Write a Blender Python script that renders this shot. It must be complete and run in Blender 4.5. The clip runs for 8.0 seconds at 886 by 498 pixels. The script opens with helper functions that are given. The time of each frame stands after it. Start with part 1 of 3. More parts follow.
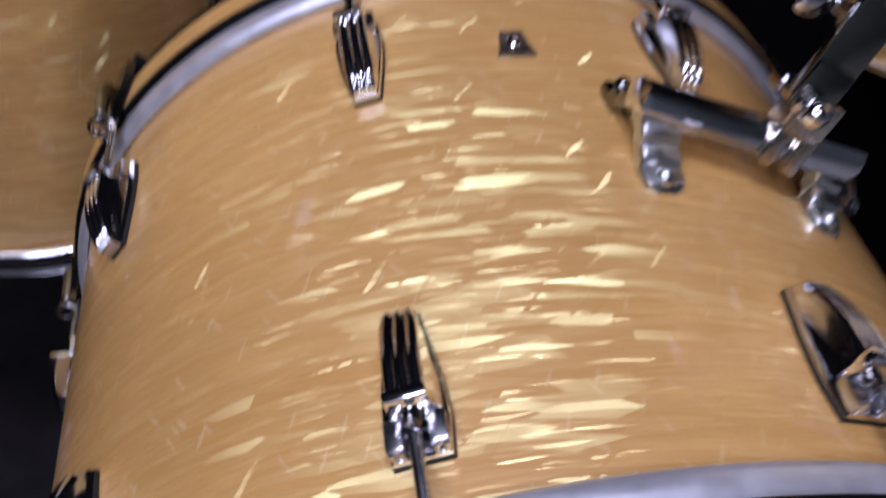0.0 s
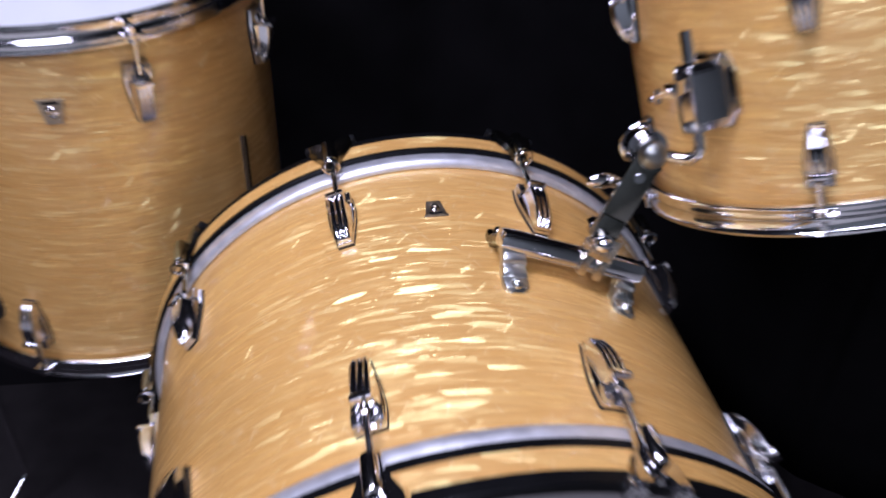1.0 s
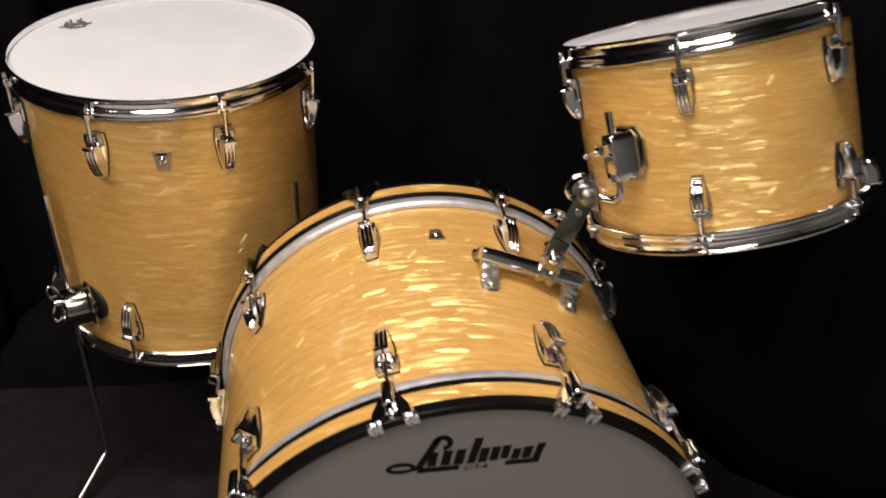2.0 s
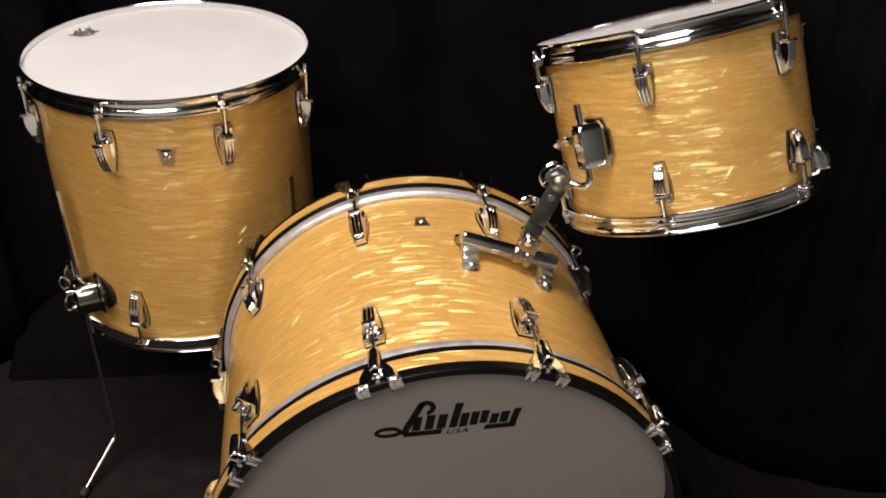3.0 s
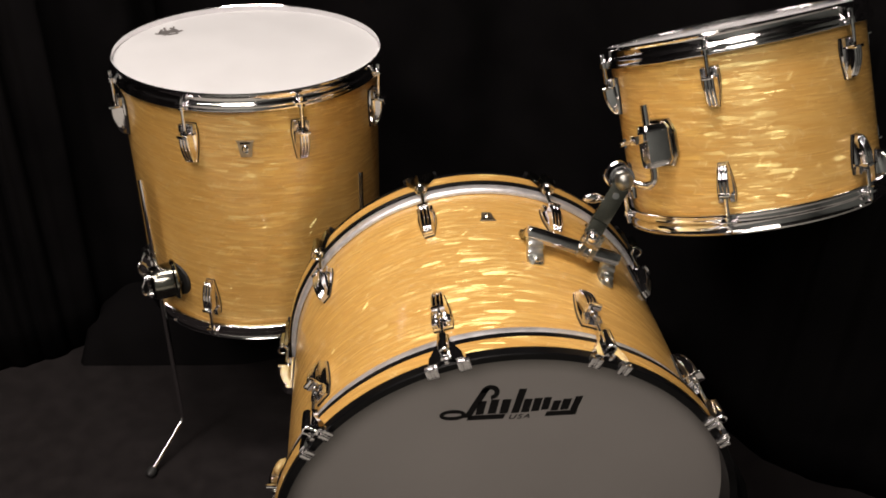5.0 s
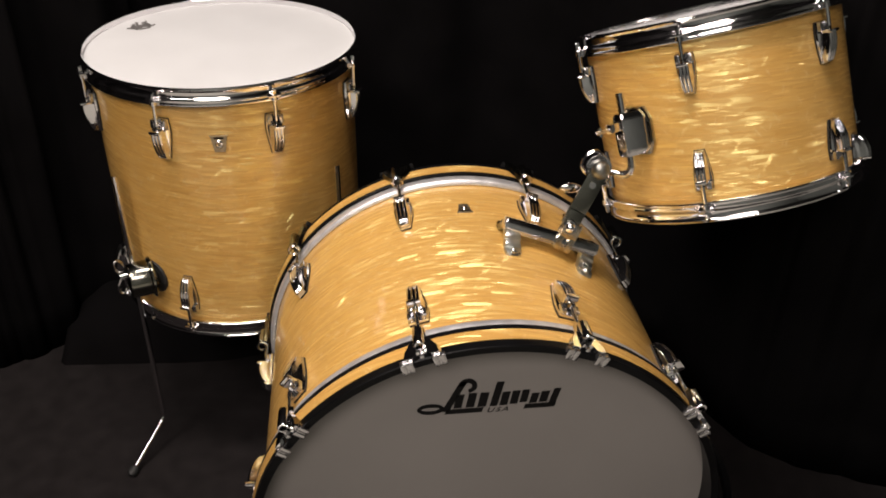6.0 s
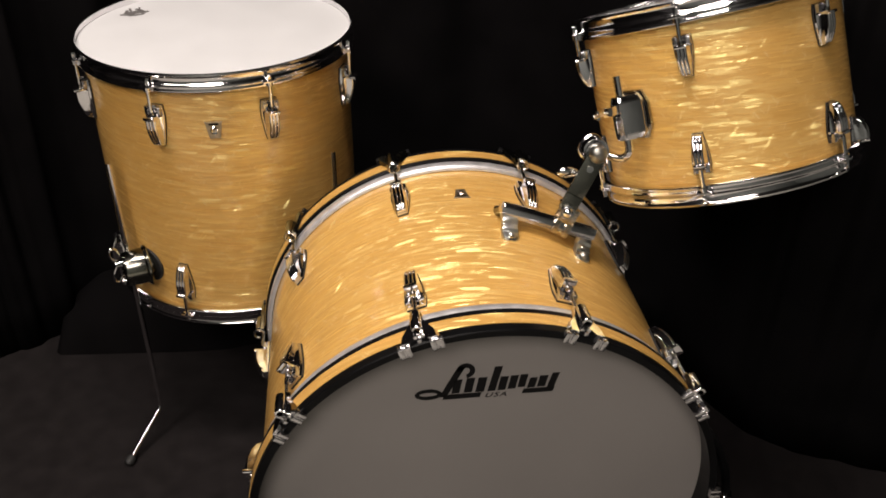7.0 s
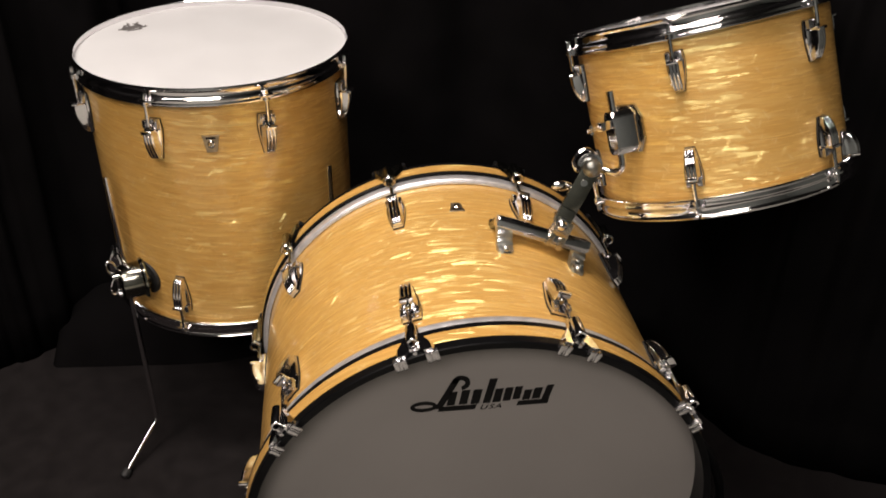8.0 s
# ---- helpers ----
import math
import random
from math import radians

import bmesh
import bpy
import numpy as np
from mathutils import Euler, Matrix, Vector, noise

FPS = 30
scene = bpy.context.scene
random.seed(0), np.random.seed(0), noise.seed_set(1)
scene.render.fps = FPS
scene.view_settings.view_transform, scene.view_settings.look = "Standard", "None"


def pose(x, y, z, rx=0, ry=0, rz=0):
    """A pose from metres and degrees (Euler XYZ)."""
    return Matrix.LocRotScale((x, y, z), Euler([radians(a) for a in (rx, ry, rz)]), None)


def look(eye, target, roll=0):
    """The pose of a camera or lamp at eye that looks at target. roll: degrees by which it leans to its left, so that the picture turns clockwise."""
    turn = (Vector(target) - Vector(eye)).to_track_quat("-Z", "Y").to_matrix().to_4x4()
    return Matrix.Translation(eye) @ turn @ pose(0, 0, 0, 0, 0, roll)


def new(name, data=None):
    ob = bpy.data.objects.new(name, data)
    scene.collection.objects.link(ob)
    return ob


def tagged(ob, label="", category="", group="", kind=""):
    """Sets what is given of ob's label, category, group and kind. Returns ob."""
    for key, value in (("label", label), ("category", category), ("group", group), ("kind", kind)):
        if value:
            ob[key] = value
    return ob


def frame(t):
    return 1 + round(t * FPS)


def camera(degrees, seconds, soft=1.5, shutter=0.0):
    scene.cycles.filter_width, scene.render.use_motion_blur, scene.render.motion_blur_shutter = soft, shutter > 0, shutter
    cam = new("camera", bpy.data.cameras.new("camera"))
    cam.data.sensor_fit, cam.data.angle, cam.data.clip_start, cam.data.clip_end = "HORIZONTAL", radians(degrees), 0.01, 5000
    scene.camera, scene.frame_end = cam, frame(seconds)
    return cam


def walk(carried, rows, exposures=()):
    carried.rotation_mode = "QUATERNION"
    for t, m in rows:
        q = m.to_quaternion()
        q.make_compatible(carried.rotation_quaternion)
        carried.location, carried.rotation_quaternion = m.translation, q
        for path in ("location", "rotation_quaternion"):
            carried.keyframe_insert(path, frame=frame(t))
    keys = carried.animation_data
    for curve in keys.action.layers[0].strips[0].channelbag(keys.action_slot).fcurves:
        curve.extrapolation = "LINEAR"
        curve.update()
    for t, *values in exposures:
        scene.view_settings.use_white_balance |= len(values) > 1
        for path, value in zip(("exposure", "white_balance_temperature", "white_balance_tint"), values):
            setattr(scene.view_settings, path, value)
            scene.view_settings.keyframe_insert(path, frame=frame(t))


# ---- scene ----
# ---- camera ----
cam = camera(52.51, 8.0, soft=1.8, shutter=0.9)
# seconds, eye x y z, yaw, pitch, roll
PATH = [
    (0, -0.1194, -0.2957, 0.5543, -12.86, -46.52, 5.62),
    (0.3, -0.1151, -0.3320, 0.5677, -12.48, -41.75, 4.63),
    (0.5, -0.1128, -0.3691, 0.5975, -12.24, -40.83, 3.98),
    (0.8, -0.1136, -0.4553, 0.6984, -11.76, -40.44, 2.74),
    (1, -0.1176, -0.5419, 0.7440, -11.08, -37.73, 2.43),
    (1.2, -0.1286, -0.6099, 0.8066, -10.87, -38.17, 2.34),
    (1.5, -0.1471, -0.7181, 0.8416, -10.61, -36.44, 2.93),
    (1.7, -0.1588, -0.7676, 0.8802, -10.26, -35.91, 2.71),
    (2, -0.1519, -0.8230, 0.8819, -9.89, -33.51, 2.85),
    (2.2, -0.1496, -0.8382, 0.8973, -10.33, -34.59, 2.91),
    (3.3, -0.1411, -0.9397, 0.9031, -9.10, -32.13, 1.50),
    (3.5, -0.1484, -0.9494, 0.9048, -8.49, -31.96, 1.32),
    (4, -0.1672, -0.9600, 0.9013, -7.06, -31.66, 1.85),
    (4.2, -0.1782, -0.9643, 0.8884, -6.84, -31.16, 2.33),
    (5.3, -0.1684, -0.9600, 0.8962, -5.98, -31.98, 1.75),
    (5.5, -0.1589, -0.9572, 0.8917, -6.15, -32.02, 1.57),
    (6, -0.1547, -0.9539, 0.8910, -6.83, -32.34, 1.28),
    (6.5, -0.1578, -0.9531, 0.8811, -7.16, -32.60, 1.13),
    (7, -0.1551, -0.9535, 0.8803, -7.10, -32.84, 1.15),
    (7.5, -0.1571, -0.9582, 0.8828, -7.39, -32.49, 1.28),
    (8, -0.1553, -0.9607, 0.8857, -7.39, -32.04, 1.30),
]


def sight(x, y, z, yaw, pitch, roll):
    a, b = radians(yaw), radians(pitch)
    return look((x, y, z), (x - math.sin(a) * math.cos(b), y + math.cos(a) * math.cos(b), z + math.sin(b)), roll)


walk(cam, [(row[0], sight(*row[1:])) for row in PATH],
     exposures=[(0.0, -0.77, 4680, 29), (0.6, -0.46, 4700, 25), (1.0, -0.16, 4760, 26), (1.2, -0.15, 5500, 19), (1.5, -0.18, 5780, 17), (2.2, -0.12, 6240, 13), (8.0, -0.10, 6240, 12)])

# ---- world and lamps ----
FLOOR, CEIL = -0.3015, 2.25
world = bpy.data.worlds.new("world")
scene.world = world
world.use_nodes = True
world.node_tree.nodes["Background"].inputs[0].default_value = (0.02, 0.02, 0.022, 1)
world.node_tree.nodes["Background"].inputs[1].default_value = 0.3
LAMPS = [  # x, y, length x, length y, watts
    (-0.42, -0.04, 1.10, 0.32, 37.0),
    (-1.50, -0.80, 0.75, 0.75, 31.0),
    (-0.68, -2.10, 1.20, 1.00, 54.0),
]
for x, y, sx, sy, watts in LAMPS:
    data = bpy.data.lights.new("panel_lamp", "AREA")
    data.shape, data.size, data.size_y, data.energy, data.color = "RECTANGLE", sx, sy, watts, (1.0, 0.875, 0.76)
    lamp = new("panel_lamp", data)
    lamp.matrix_world = pose(x, y, CEIL - 0.035)


# ---- materials ----
def material(name):
    m = bpy.data.materials.new(name)
    m.use_nodes = True
    m.node_tree.nodes.clear()
    out = m.node_tree.nodes.new("ShaderNodeOutputMaterial")
    sh = m.node_tree.nodes.new("ShaderNodeBsdfPrincipled")
    m.node_tree.links.new(sh.outputs[0], out.inputs[0])
    return m, m.node_tree, sh


def node(nt, kind, links=(), operation="", blend="", data="", dims="", uv_map="", **values):
    n = nt.nodes.new(kind)
    if operation:
        n.operation = operation
    if data:
        n.data_type = data
    if blend:
        n.blend_type = blend
    if dims:
        n.voronoi_dimensions = dims
    if uv_map:
        n.uv_map = uv_map
    for key, value in values.items():
        n.inputs[key.replace("_", " ")].default_value = value
    for socket, source in links:
        nt.links.new(source, n.inputs[socket])
    return n


def ramp(nt, source, stops):
    n = nt.nodes.new("ShaderNodeValToRGB")
    nt.links.new(source, n.inputs[0])
    el = n.color_ramp.elements
    while len(el) < len(stops):
        el.new(0.5)
    for e, (p, c) in zip(el, stops):
        e.position = p
        e.color = (*c, 1) if len(c) == 3 else c
    return n.outputs[0]


def grey(v):
    return (v, v, v)


def plain(name, colour, rough, metal=0.0, coat=0.0, vary=0.12, scale=40.0, bump=0.0, bump_scale=300.0, spec=0.5):
    """A surface with uneven colour and gloss, and fine relief."""
    m, nt, sh = material(name)
    tc = node(nt, "ShaderNodeTexCoord")
    big = node(nt, "ShaderNodeTexNoise", [("Vector", tc.outputs["Object"])], Scale=scale, Detail=5.0)
    lo = tuple(c * (1 - vary) for c in colour)
    hi = tuple(min(1, c * (1 + vary)) for c in colour)
    nt.links.new(ramp(nt, big.outputs[0], [(0.3, lo), (0.7, hi)]), sh.inputs["Base Color"])
    nt.links.new(ramp(nt, big.outputs[0], [(0.25, grey(rough * 0.8)), (0.75, grey(min(1, rough * 1.25)))]), sh.inputs["Roughness"])
    sh.inputs["Metallic"].default_value = metal
    sh.inputs["Coat Weight"].default_value = coat
    sh.inputs["Specular IOR Level"].default_value = spec
    if bump:
        fine = node(nt, "ShaderNodeTexNoise", [("Vector", tc.outputs["Object"])], Scale=bump_scale, Detail=3.0)
        b = node(nt, "ShaderNodeBump", [("Height", fine.outputs[0])], Strength=bump, Distance=0.002)
        nt.links.new(b.outputs[0], sh.inputs["Normal"])
    return m


def pearl_wrap():
    """Aged amber pearl: lamellae stretched round the shell, each tilted its own way, under clear gloss."""
    m, nt, sh = material("aged_pearl_wrap")
    uv = node(nt, "ShaderNodeUVMap", uv_map="wrap")
    warp = node(nt, "ShaderNodeTexNoise", [("Vector", uv.outputs[0])], Scale=16.0, Detail=3.0)
    off = node(nt, "ShaderNodeVectorMath", [(0, warp.outputs["Color"])], operation="SUBTRACT")
    off.inputs[1].default_value = (0.5, 0.5, 0.5)
    off2 = node(nt, "ShaderNodeVectorMath", [(0, off.outputs[0])], operation="MULTIPLY")
    off2.inputs[1].default_value = (0.008, 0.0016, 0.0)
    near = node(nt, "ShaderNodeVectorMath", [(0, uv.outputs[0]), (1, off2.outputs[0])], operation="ADD")
    flow = node(nt, "ShaderNodeTexNoise", [("Vector", uv.outputs[0])], Scale=6.5, Detail=2.0)
    off3 = node(nt, "ShaderNodeVectorMath", [(0, flow.outputs["Color"])], operation="MULTIPLY")
    off3.inputs[1].default_value = (0.0, 0.005, 0.0)
    at = node(nt, "ShaderNodeVectorMath", [(0, near.outputs[0]), (1, off3.outputs[0])], operation="ADD")

    def flakes(sx, sy, turn, randomness=1.0):
        mp = node(nt, "ShaderNodeMapping", [("Vector", at.outputs[0])], Rotation=(0, 0, radians(turn)), Scale=(1 / sx, 1 / sy, 1))
        mp.vector_type = "TEXTURE"
        cells = node(nt, "ShaderNodeTexVoronoi", [("Vector", mp.outputs[0])], dims="2D", Scale=1.0, Randomness=randomness)
        return cells

    broad = flakes(20, 80, -3)
    thin = flakes(33, 560, -4)
    cross = flakes(70, 420, 48)
    fine = flakes(62, 820, -3)

    # colour: honey base with paler and browner lamellae
    sep1 = node(nt, "ShaderNodeSeparateColor", [("Color", broad.outputs["Color"])])
    sep2 = node(nt, "ShaderNodeSeparateColor", [("Color", thin.outputs["Color"])])
    sep3 = node(nt, "ShaderNodeSeparateColor", [("Color", cross.outputs["Color"])])
    sep6 = node(nt, "ShaderNodeSeparateColor", [("Color", fine.outputs["Color"])])
    c1 = ramp(nt, sep1.outputs[0], [(0.0, (0.64, 0.345, 0.080)), (0.55, (0.67, 0.371, 0.091)), (1.0, (0.69, 0.398, 0.107))])
    c2 = ramp(nt, sep2.outputs[1], [(0.0, (0.63, 0.336, 0.074)), (0.6, (0.67, 0.371, 0.091)), (1.0, (0.72, 0.432, 0.128))])
    mix = node(nt, "ShaderNodeMix", [(6, c1), (7, c2)], data="RGBA", Factor=0.5)
    cloud = node(nt, "ShaderNodeTexNoise", [("Vector", uv.outputs[0])], Scale=7.0, Detail=4.0)
    tone = ramp(nt, cloud.outputs[0], [(0.3, grey(0.88)), (0.7, grey(1.0))])
    mul = node(nt, "ShaderNodeMix", [(6, mix.outputs[2]), (7, tone)], data="RGBA", blend="MULTIPLY", Factor=1.0)
    # short pale nicks lying two ways
    shade = mul.outputs[2]
    for sx, sy, turn, rarity in ((110, 640, -58, 0.988), (130, 820, 66, 0.990)):
        nick = node(nt, "ShaderNodeSeparateColor", [("Color", flakes(sx, sy, turn).outputs["Color"])])
        pale = node(nt, "ShaderNodeMath", [(0, nick.outputs[0])], operation="GREATER_THAN")
        pale.inputs[1].default_value = rarity
        pale2 = node(nt, "ShaderNodeMath", [(0, pale.outputs[0])], operation="MULTIPLY")
        pale2.inputs[1].default_value = 0.28
        fleck = node(nt, "ShaderNodeMix", [(0, pale2.outputs[0]), (6, shade)], data="RGBA")
        fleck.inputs[7].default_value = (0.88, 0.68, 0.34, 1)
        shade = fleck.outputs[2]
    nt.links.new(shade, sh.inputs["Base Color"])

    # tilt of each lamella
    def tilt(sep, amount_u, amount_v):
        u = node(nt, "ShaderNodeMath", [(0, sep.outputs[1])], operation="MULTIPLY_ADD")
        u.inputs[1].default_value, u.inputs[2].default_value = amount_u, 0.5 - amount_u / 2
        v = node(nt, "ShaderNodeMath", [(0, sep.outputs[2])], operation="MULTIPLY_ADD")
        v.inputs[1].default_value, v.inputs[2].default_value = amount_v, 0.5 - amount_v / 2
        return node(nt, "ShaderNodeCombineColor", [("Red", u.outputs[0]), ("Green", v.outputs[0])], Blue=1.0).outputs[0]

    rare = node(nt, "ShaderNodeMath", [(0, sep3.outputs[0])], operation="GREATER_THAN")
    rare.inputs[1].default_value = 0.93
    half = node(nt, "ShaderNodeMix", [(6, tilt(sep1, 0.32, 0.70)), (7, tilt(sep2, 0.40, 0.86))], data="RGBA", Factor=0.62)
    layers = node(nt, "ShaderNodeMix", [(6, half.outputs[2]), (7, tilt(sep6, 0.46, 0.95))], data="RGBA", Factor=0.42)
    three = node(nt, "ShaderNodeMix", [(0, rare.outputs[0]), (6, layers.outputs[2]), (7, tilt(sep3, 0.9, 1.0))], data="RGBA")
    nm = node(nt, "ShaderNodeNormalMap", [("Color", three.outputs[2])], uv_map="wrap", Strength=1.0)
    share = node(nt, "ShaderNodeMath", [(0, sep6.outputs[0]), (1, sep2.outputs[0])], operation="MULTIPLY")
    tint = ramp(nt, share.outputs[0], [(0.03, (0.030, 0.026, 0.011)), (0.6, (0.158, 0.156, 0.072))])
    gloss = node(nt, "ShaderNodeBsdfGlossy", [("Normal", nm.outputs[0]), ("Color", tint), ("Roughness", ramp(nt, sep2.outputs[0], [(0.2, grey(0.15)), (0.9, grey(0.28))]))])
    sheet = flakes(34, 250, -6)
    sep5 = node(nt, "ShaderNodeSeparateColor", [("Color", sheet.outputs["Color"])])
    nm5 = node(nt, "ShaderNodeNormalMap", [("Color", tilt(sep5, 0.28, 0.52))], uv_map="wrap", Strength=1.0)
    tint5 = ramp(nt, sep5.outputs[0], [(0.15, (0.052, 0.054, 0.025)), (0.9, (0.172, 0.182, 0.082))])
    gloss5 = node(nt, "ShaderNodeBsdfGlossy", [("Normal", nm5.outputs[0]), ("Color", tint5)], Roughness=0.34)
    one = node(nt, "ShaderNodeAddShader", [(0, gloss5.outputs[0]), (1, gloss.outputs[0])])
    both = node(nt, "ShaderNodeAddShader", [(0, sh.outputs[0]), (1, one.outputs[0])])
    nt.links.new(both.outputs[0], nt.nodes["Material Output"].inputs[0])
    sh.inputs["Roughness"].default_value = 0.45
    sh.inputs["Coat Weight"].default_value = 0.8
    sh.inputs["Coat Roughness"].default_value = 0.10
    sh.inputs["Coat IOR"].default_value = 1.45
    orange = node(nt, "ShaderNodeTexNoise", [("Vector", uv.outputs[0])], Scale=30.0, Detail=3.0)
    ob = node(nt, "ShaderNodeBump", [("Height", orange.outputs[0])], Strength=0.12, Distance=0.004)
    nt.links.new(ob.outputs[0], sh.inputs["Coat Normal"])
    return m


PEARL = pearl_wrap()
CHROME = plain("chrome", (0.82, 0.805, 0.82), 0.09, metal=1.0, vary=0.05, scale=60, bump=0.02, bump_scale=90)
ALUMINIUM = plain("aluminium", (0.84, 0.83, 0.85), 0.42, metal=0.75, vary=0.08, scale=70)
LACQUER = plain("black_lacquer", (0.004, 0.004, 0.0045), 0.34, coat=0.02, vary=0.3, scale=30, spec=0.10)
RUBBER = plain("black_rubber", (0.012, 0.012, 0.012), 0.6, vary=0.2, scale=80, bump=0.2)
WHITE_HEAD = plain("coated_white_film", (0.70, 0.70, 0.705), 0.62, vary=0.025, scale=14, bump=0.12, bump_scale=900)
GREY_HEAD = plain("smooth_grey_film", (0.272, 0.253, 0.240), 0.42, vary=0.035, scale=6, bump=0.02, bump_scale=40)
INK = plain("black_ink", (0.006, 0.0055, 0.0055), 0.6, vary=0.2, scale=50, spec=0.15)
GREY_INK = plain("grey_ink", (0.16, 0.15, 0.145), 0.6, vary=0.2, scale=90)
NICKEL = plain("worn_nickel", (0.56, 0.46, 0.32), 0.38, metal=1.0, vary=0.25, scale=120)
CURTAIN = plain("black_velvet", (0.0049, 0.0045, 0.0048), 0.95, vary=0.3, scale=9, bump=0.3, bump_scale=700, spec=0.03)
CONCRETE = plain("grey_vinyl", (0.42, 0.41, 0.37), 0.35, vary=0.08, scale=4, bump=0.05, bump_scale=120)
CARPET = plain("dark_carpet", (0.0170, 0.0148, 0.0150), 0.95, vary=0.22, scale=30, bump=0.8, bump_scale=900, spec=0.05)
# polished hardware darkened in colour to stand in for dark reflections
DIM_METAL = plain("reflection_dimmed_metal", (0.27, 0.265, 0.23), 0.16, metal=1.0, vary=0.12, scale=50, bump=0.03, bump_scale=120)
# chrome tinted warm in place of the pale floor it mirrors
WARM_CHROME = plain("warm_reflection_chrome", (0.70, 0.64, 0.52), 0.24, metal=1.0, vary=0.15, scale=80)
# chrome with the black curtain's reflection put into its colour
BLACK_REFLECT = plain("chrome_reflecting_black", (0.02, 0.02, 0.021), 0.42, metal=0.6, vary=0.2, scale=60, spec=0.3)
SATIN_DARK = plain("dull_grey_metal", (0.34, 0.34, 0.31), 0.36, metal=1.0, vary=0.12, scale=70)
CAST = plain("cast_chrome", (0.56, 0.55, 0.56), 0.24, metal=1.0, vary=0.10, scale=80, bump=0.03, bump_scale=150)
# the same chrome, dark reflections painted in through a lower base colour
DARK_CHROME = plain("reflection_darkened_chrome", (0.46, 0.44, 0.40), 0.10, metal=1.0, vary=0.08, scale=60)
SATIN = plain("satin_chrome", (0.72, 0.73, 0.70), 0.30, metal=1.0, vary=0.08, scale=70)
PAINT = plain("grey_green_paint", (0.165, 0.182, 0.170), 0.7, vary=0.06, scale=5, bump=0.1, bump_scale=200)
BLACK_PAINT = plain("black_paint", (0.03, 0.03, 0.032), 0.8, vary=0.15, scale=6, bump=0.1, bump_scale=200)
WHITE_METAL = plain("white_metal", (0.7, 0.7, 0.68), 0.4, vary=0.05, scale=20)


# ---- building blocks ----
def mesh_of(bm, mat, smooth=35.0, name="part"):
    me = bpy.data.meshes.new(name)
    bmesh.ops.recalc_face_normals(bm, faces=bm.faces)
    bm.to_mesh(me)
    bm.free()
    me.materials.append(mat)
    if smooth:
        me.polygons.foreach_set("use_smooth", [True] * len(me.polygons))
        me.set_sharp_from_angle(angle=radians(smooth))
    return me


def place(name, me, parent=None, m=None, label=""):
    ob = new(name, me)
    ob.parent = parent
    if m is not None:
        ob.matrix_basis = m
    return tagged(ob, label=label)


def part(name, bm, mat, parent, label="", m=None, smooth=35.0):
    return place(name, mesh_of(bm, mat, smooth, name), parent, m, label)


def thing(name, m, label, category, group=""):
    ob = new(name)
    ob.empty_display_size = 0.1
    ob.matrix_basis = m
    return tagged(ob, label=label, category=category, group=group)


def lathe(profile, steps=96, closed=True, uv_from=None):
    """A ring or body turned round z from (radius, z) points. uv_from: index pairs of the profile that carry the wrap."""
    bm = bmesh.new()
    rings = []
    for r, z in profile:
        rings.append([bm.verts.new((-r * math.sin(2 * math.pi * k / steps), r * math.cos(2 * math.pi * k / steps), z)) for k in range(steps)])
    layer = bm.loops.layers.uv.new("wrap")
    n = len(profile)
    for i in range(n if closed else n - 1):
        a, b = rings[i], rings[(i + 1) % n]
        for k in range(steps):
            f = bm.faces.new((a[k], a[(k + 1) % steps], b[(k + 1) % steps], b[k]))
            r = profile[i][0]
            for loop, (kk, z) in zip(f.loops, ((k, profile[i][1]), (k + 1, profile[i][1]), (k + 1, profile[(i + 1) % n][1]), (k, profile[(i + 1) % n][1]))):
                loop[layer].uv = (2 * math.pi * kk / steps * r, z)
    return bm


def disc(radius, z, thick=0.0006, dome=0.0, steps=96):
    return lathe([(0.0001, z + dome), (radius * 0.6, z + dome * 0.6), (radius, z), (radius, z - thick), (0.0001, z - thick + dome)], steps)


def box(bm, sx, sy, sz, m=Matrix(), bevel=0.0):
    """A box with its middle at m, edges rounded, added to bm."""
    t = bmesh.new()
    bmesh.ops.create_cube(t, size=1.0, matrix=Matrix.Diagonal((sx, sy, sz, 1)))
    if bevel:
        bmesh.ops.bevel(t, geom=list(t.edges), offset=bevel, segments=2, affect="EDGES", profile=0.6)
    return add(bm, t, m)


def rod(bm, r, a, b, sides=16, r2=None, bevel=0.0):
    """A round bar from a to b, added to bm."""
    a, b = Vector(a), Vector(b)
    t = bmesh.new()
    d = (b - a).length
    bmesh.ops.create_cone(t, cap_ends=True, segments=sides, radius1=r, radius2=r if r2 is None else r2, depth=d)
    if bevel:
        bmesh.ops.bevel(t, geom=[e for e in t.edges if len(e.link_faces) == 2 and any(len(f.verts) > 4 for f in e.link_faces)], offset=bevel, segments=2, affect="EDGES")
    q = (b - a).to_track_quat("Z", "Y").to_matrix().to_4x4()
    return add(bm, t, Matrix.Translation((a + b) / 2) @ q)


def ball(bm, r, at, squash=(1, 1, 1)):
    t = bmesh.new()
    bmesh.ops.create_uvsphere(t, u_segments=20, v_segments=12, radius=r, matrix=Matrix.Diagonal((*squash, 1)))
    return add(bm, t, Matrix.Translation(at))


def add(bm, t, m):
    t.transform(m)
    me = bpy.data.meshes.new("t")
    t.to_mesh(me)
    t.free()
    bm.from_mesh(me)
    bpy.data.meshes.remove(me)
    return bm


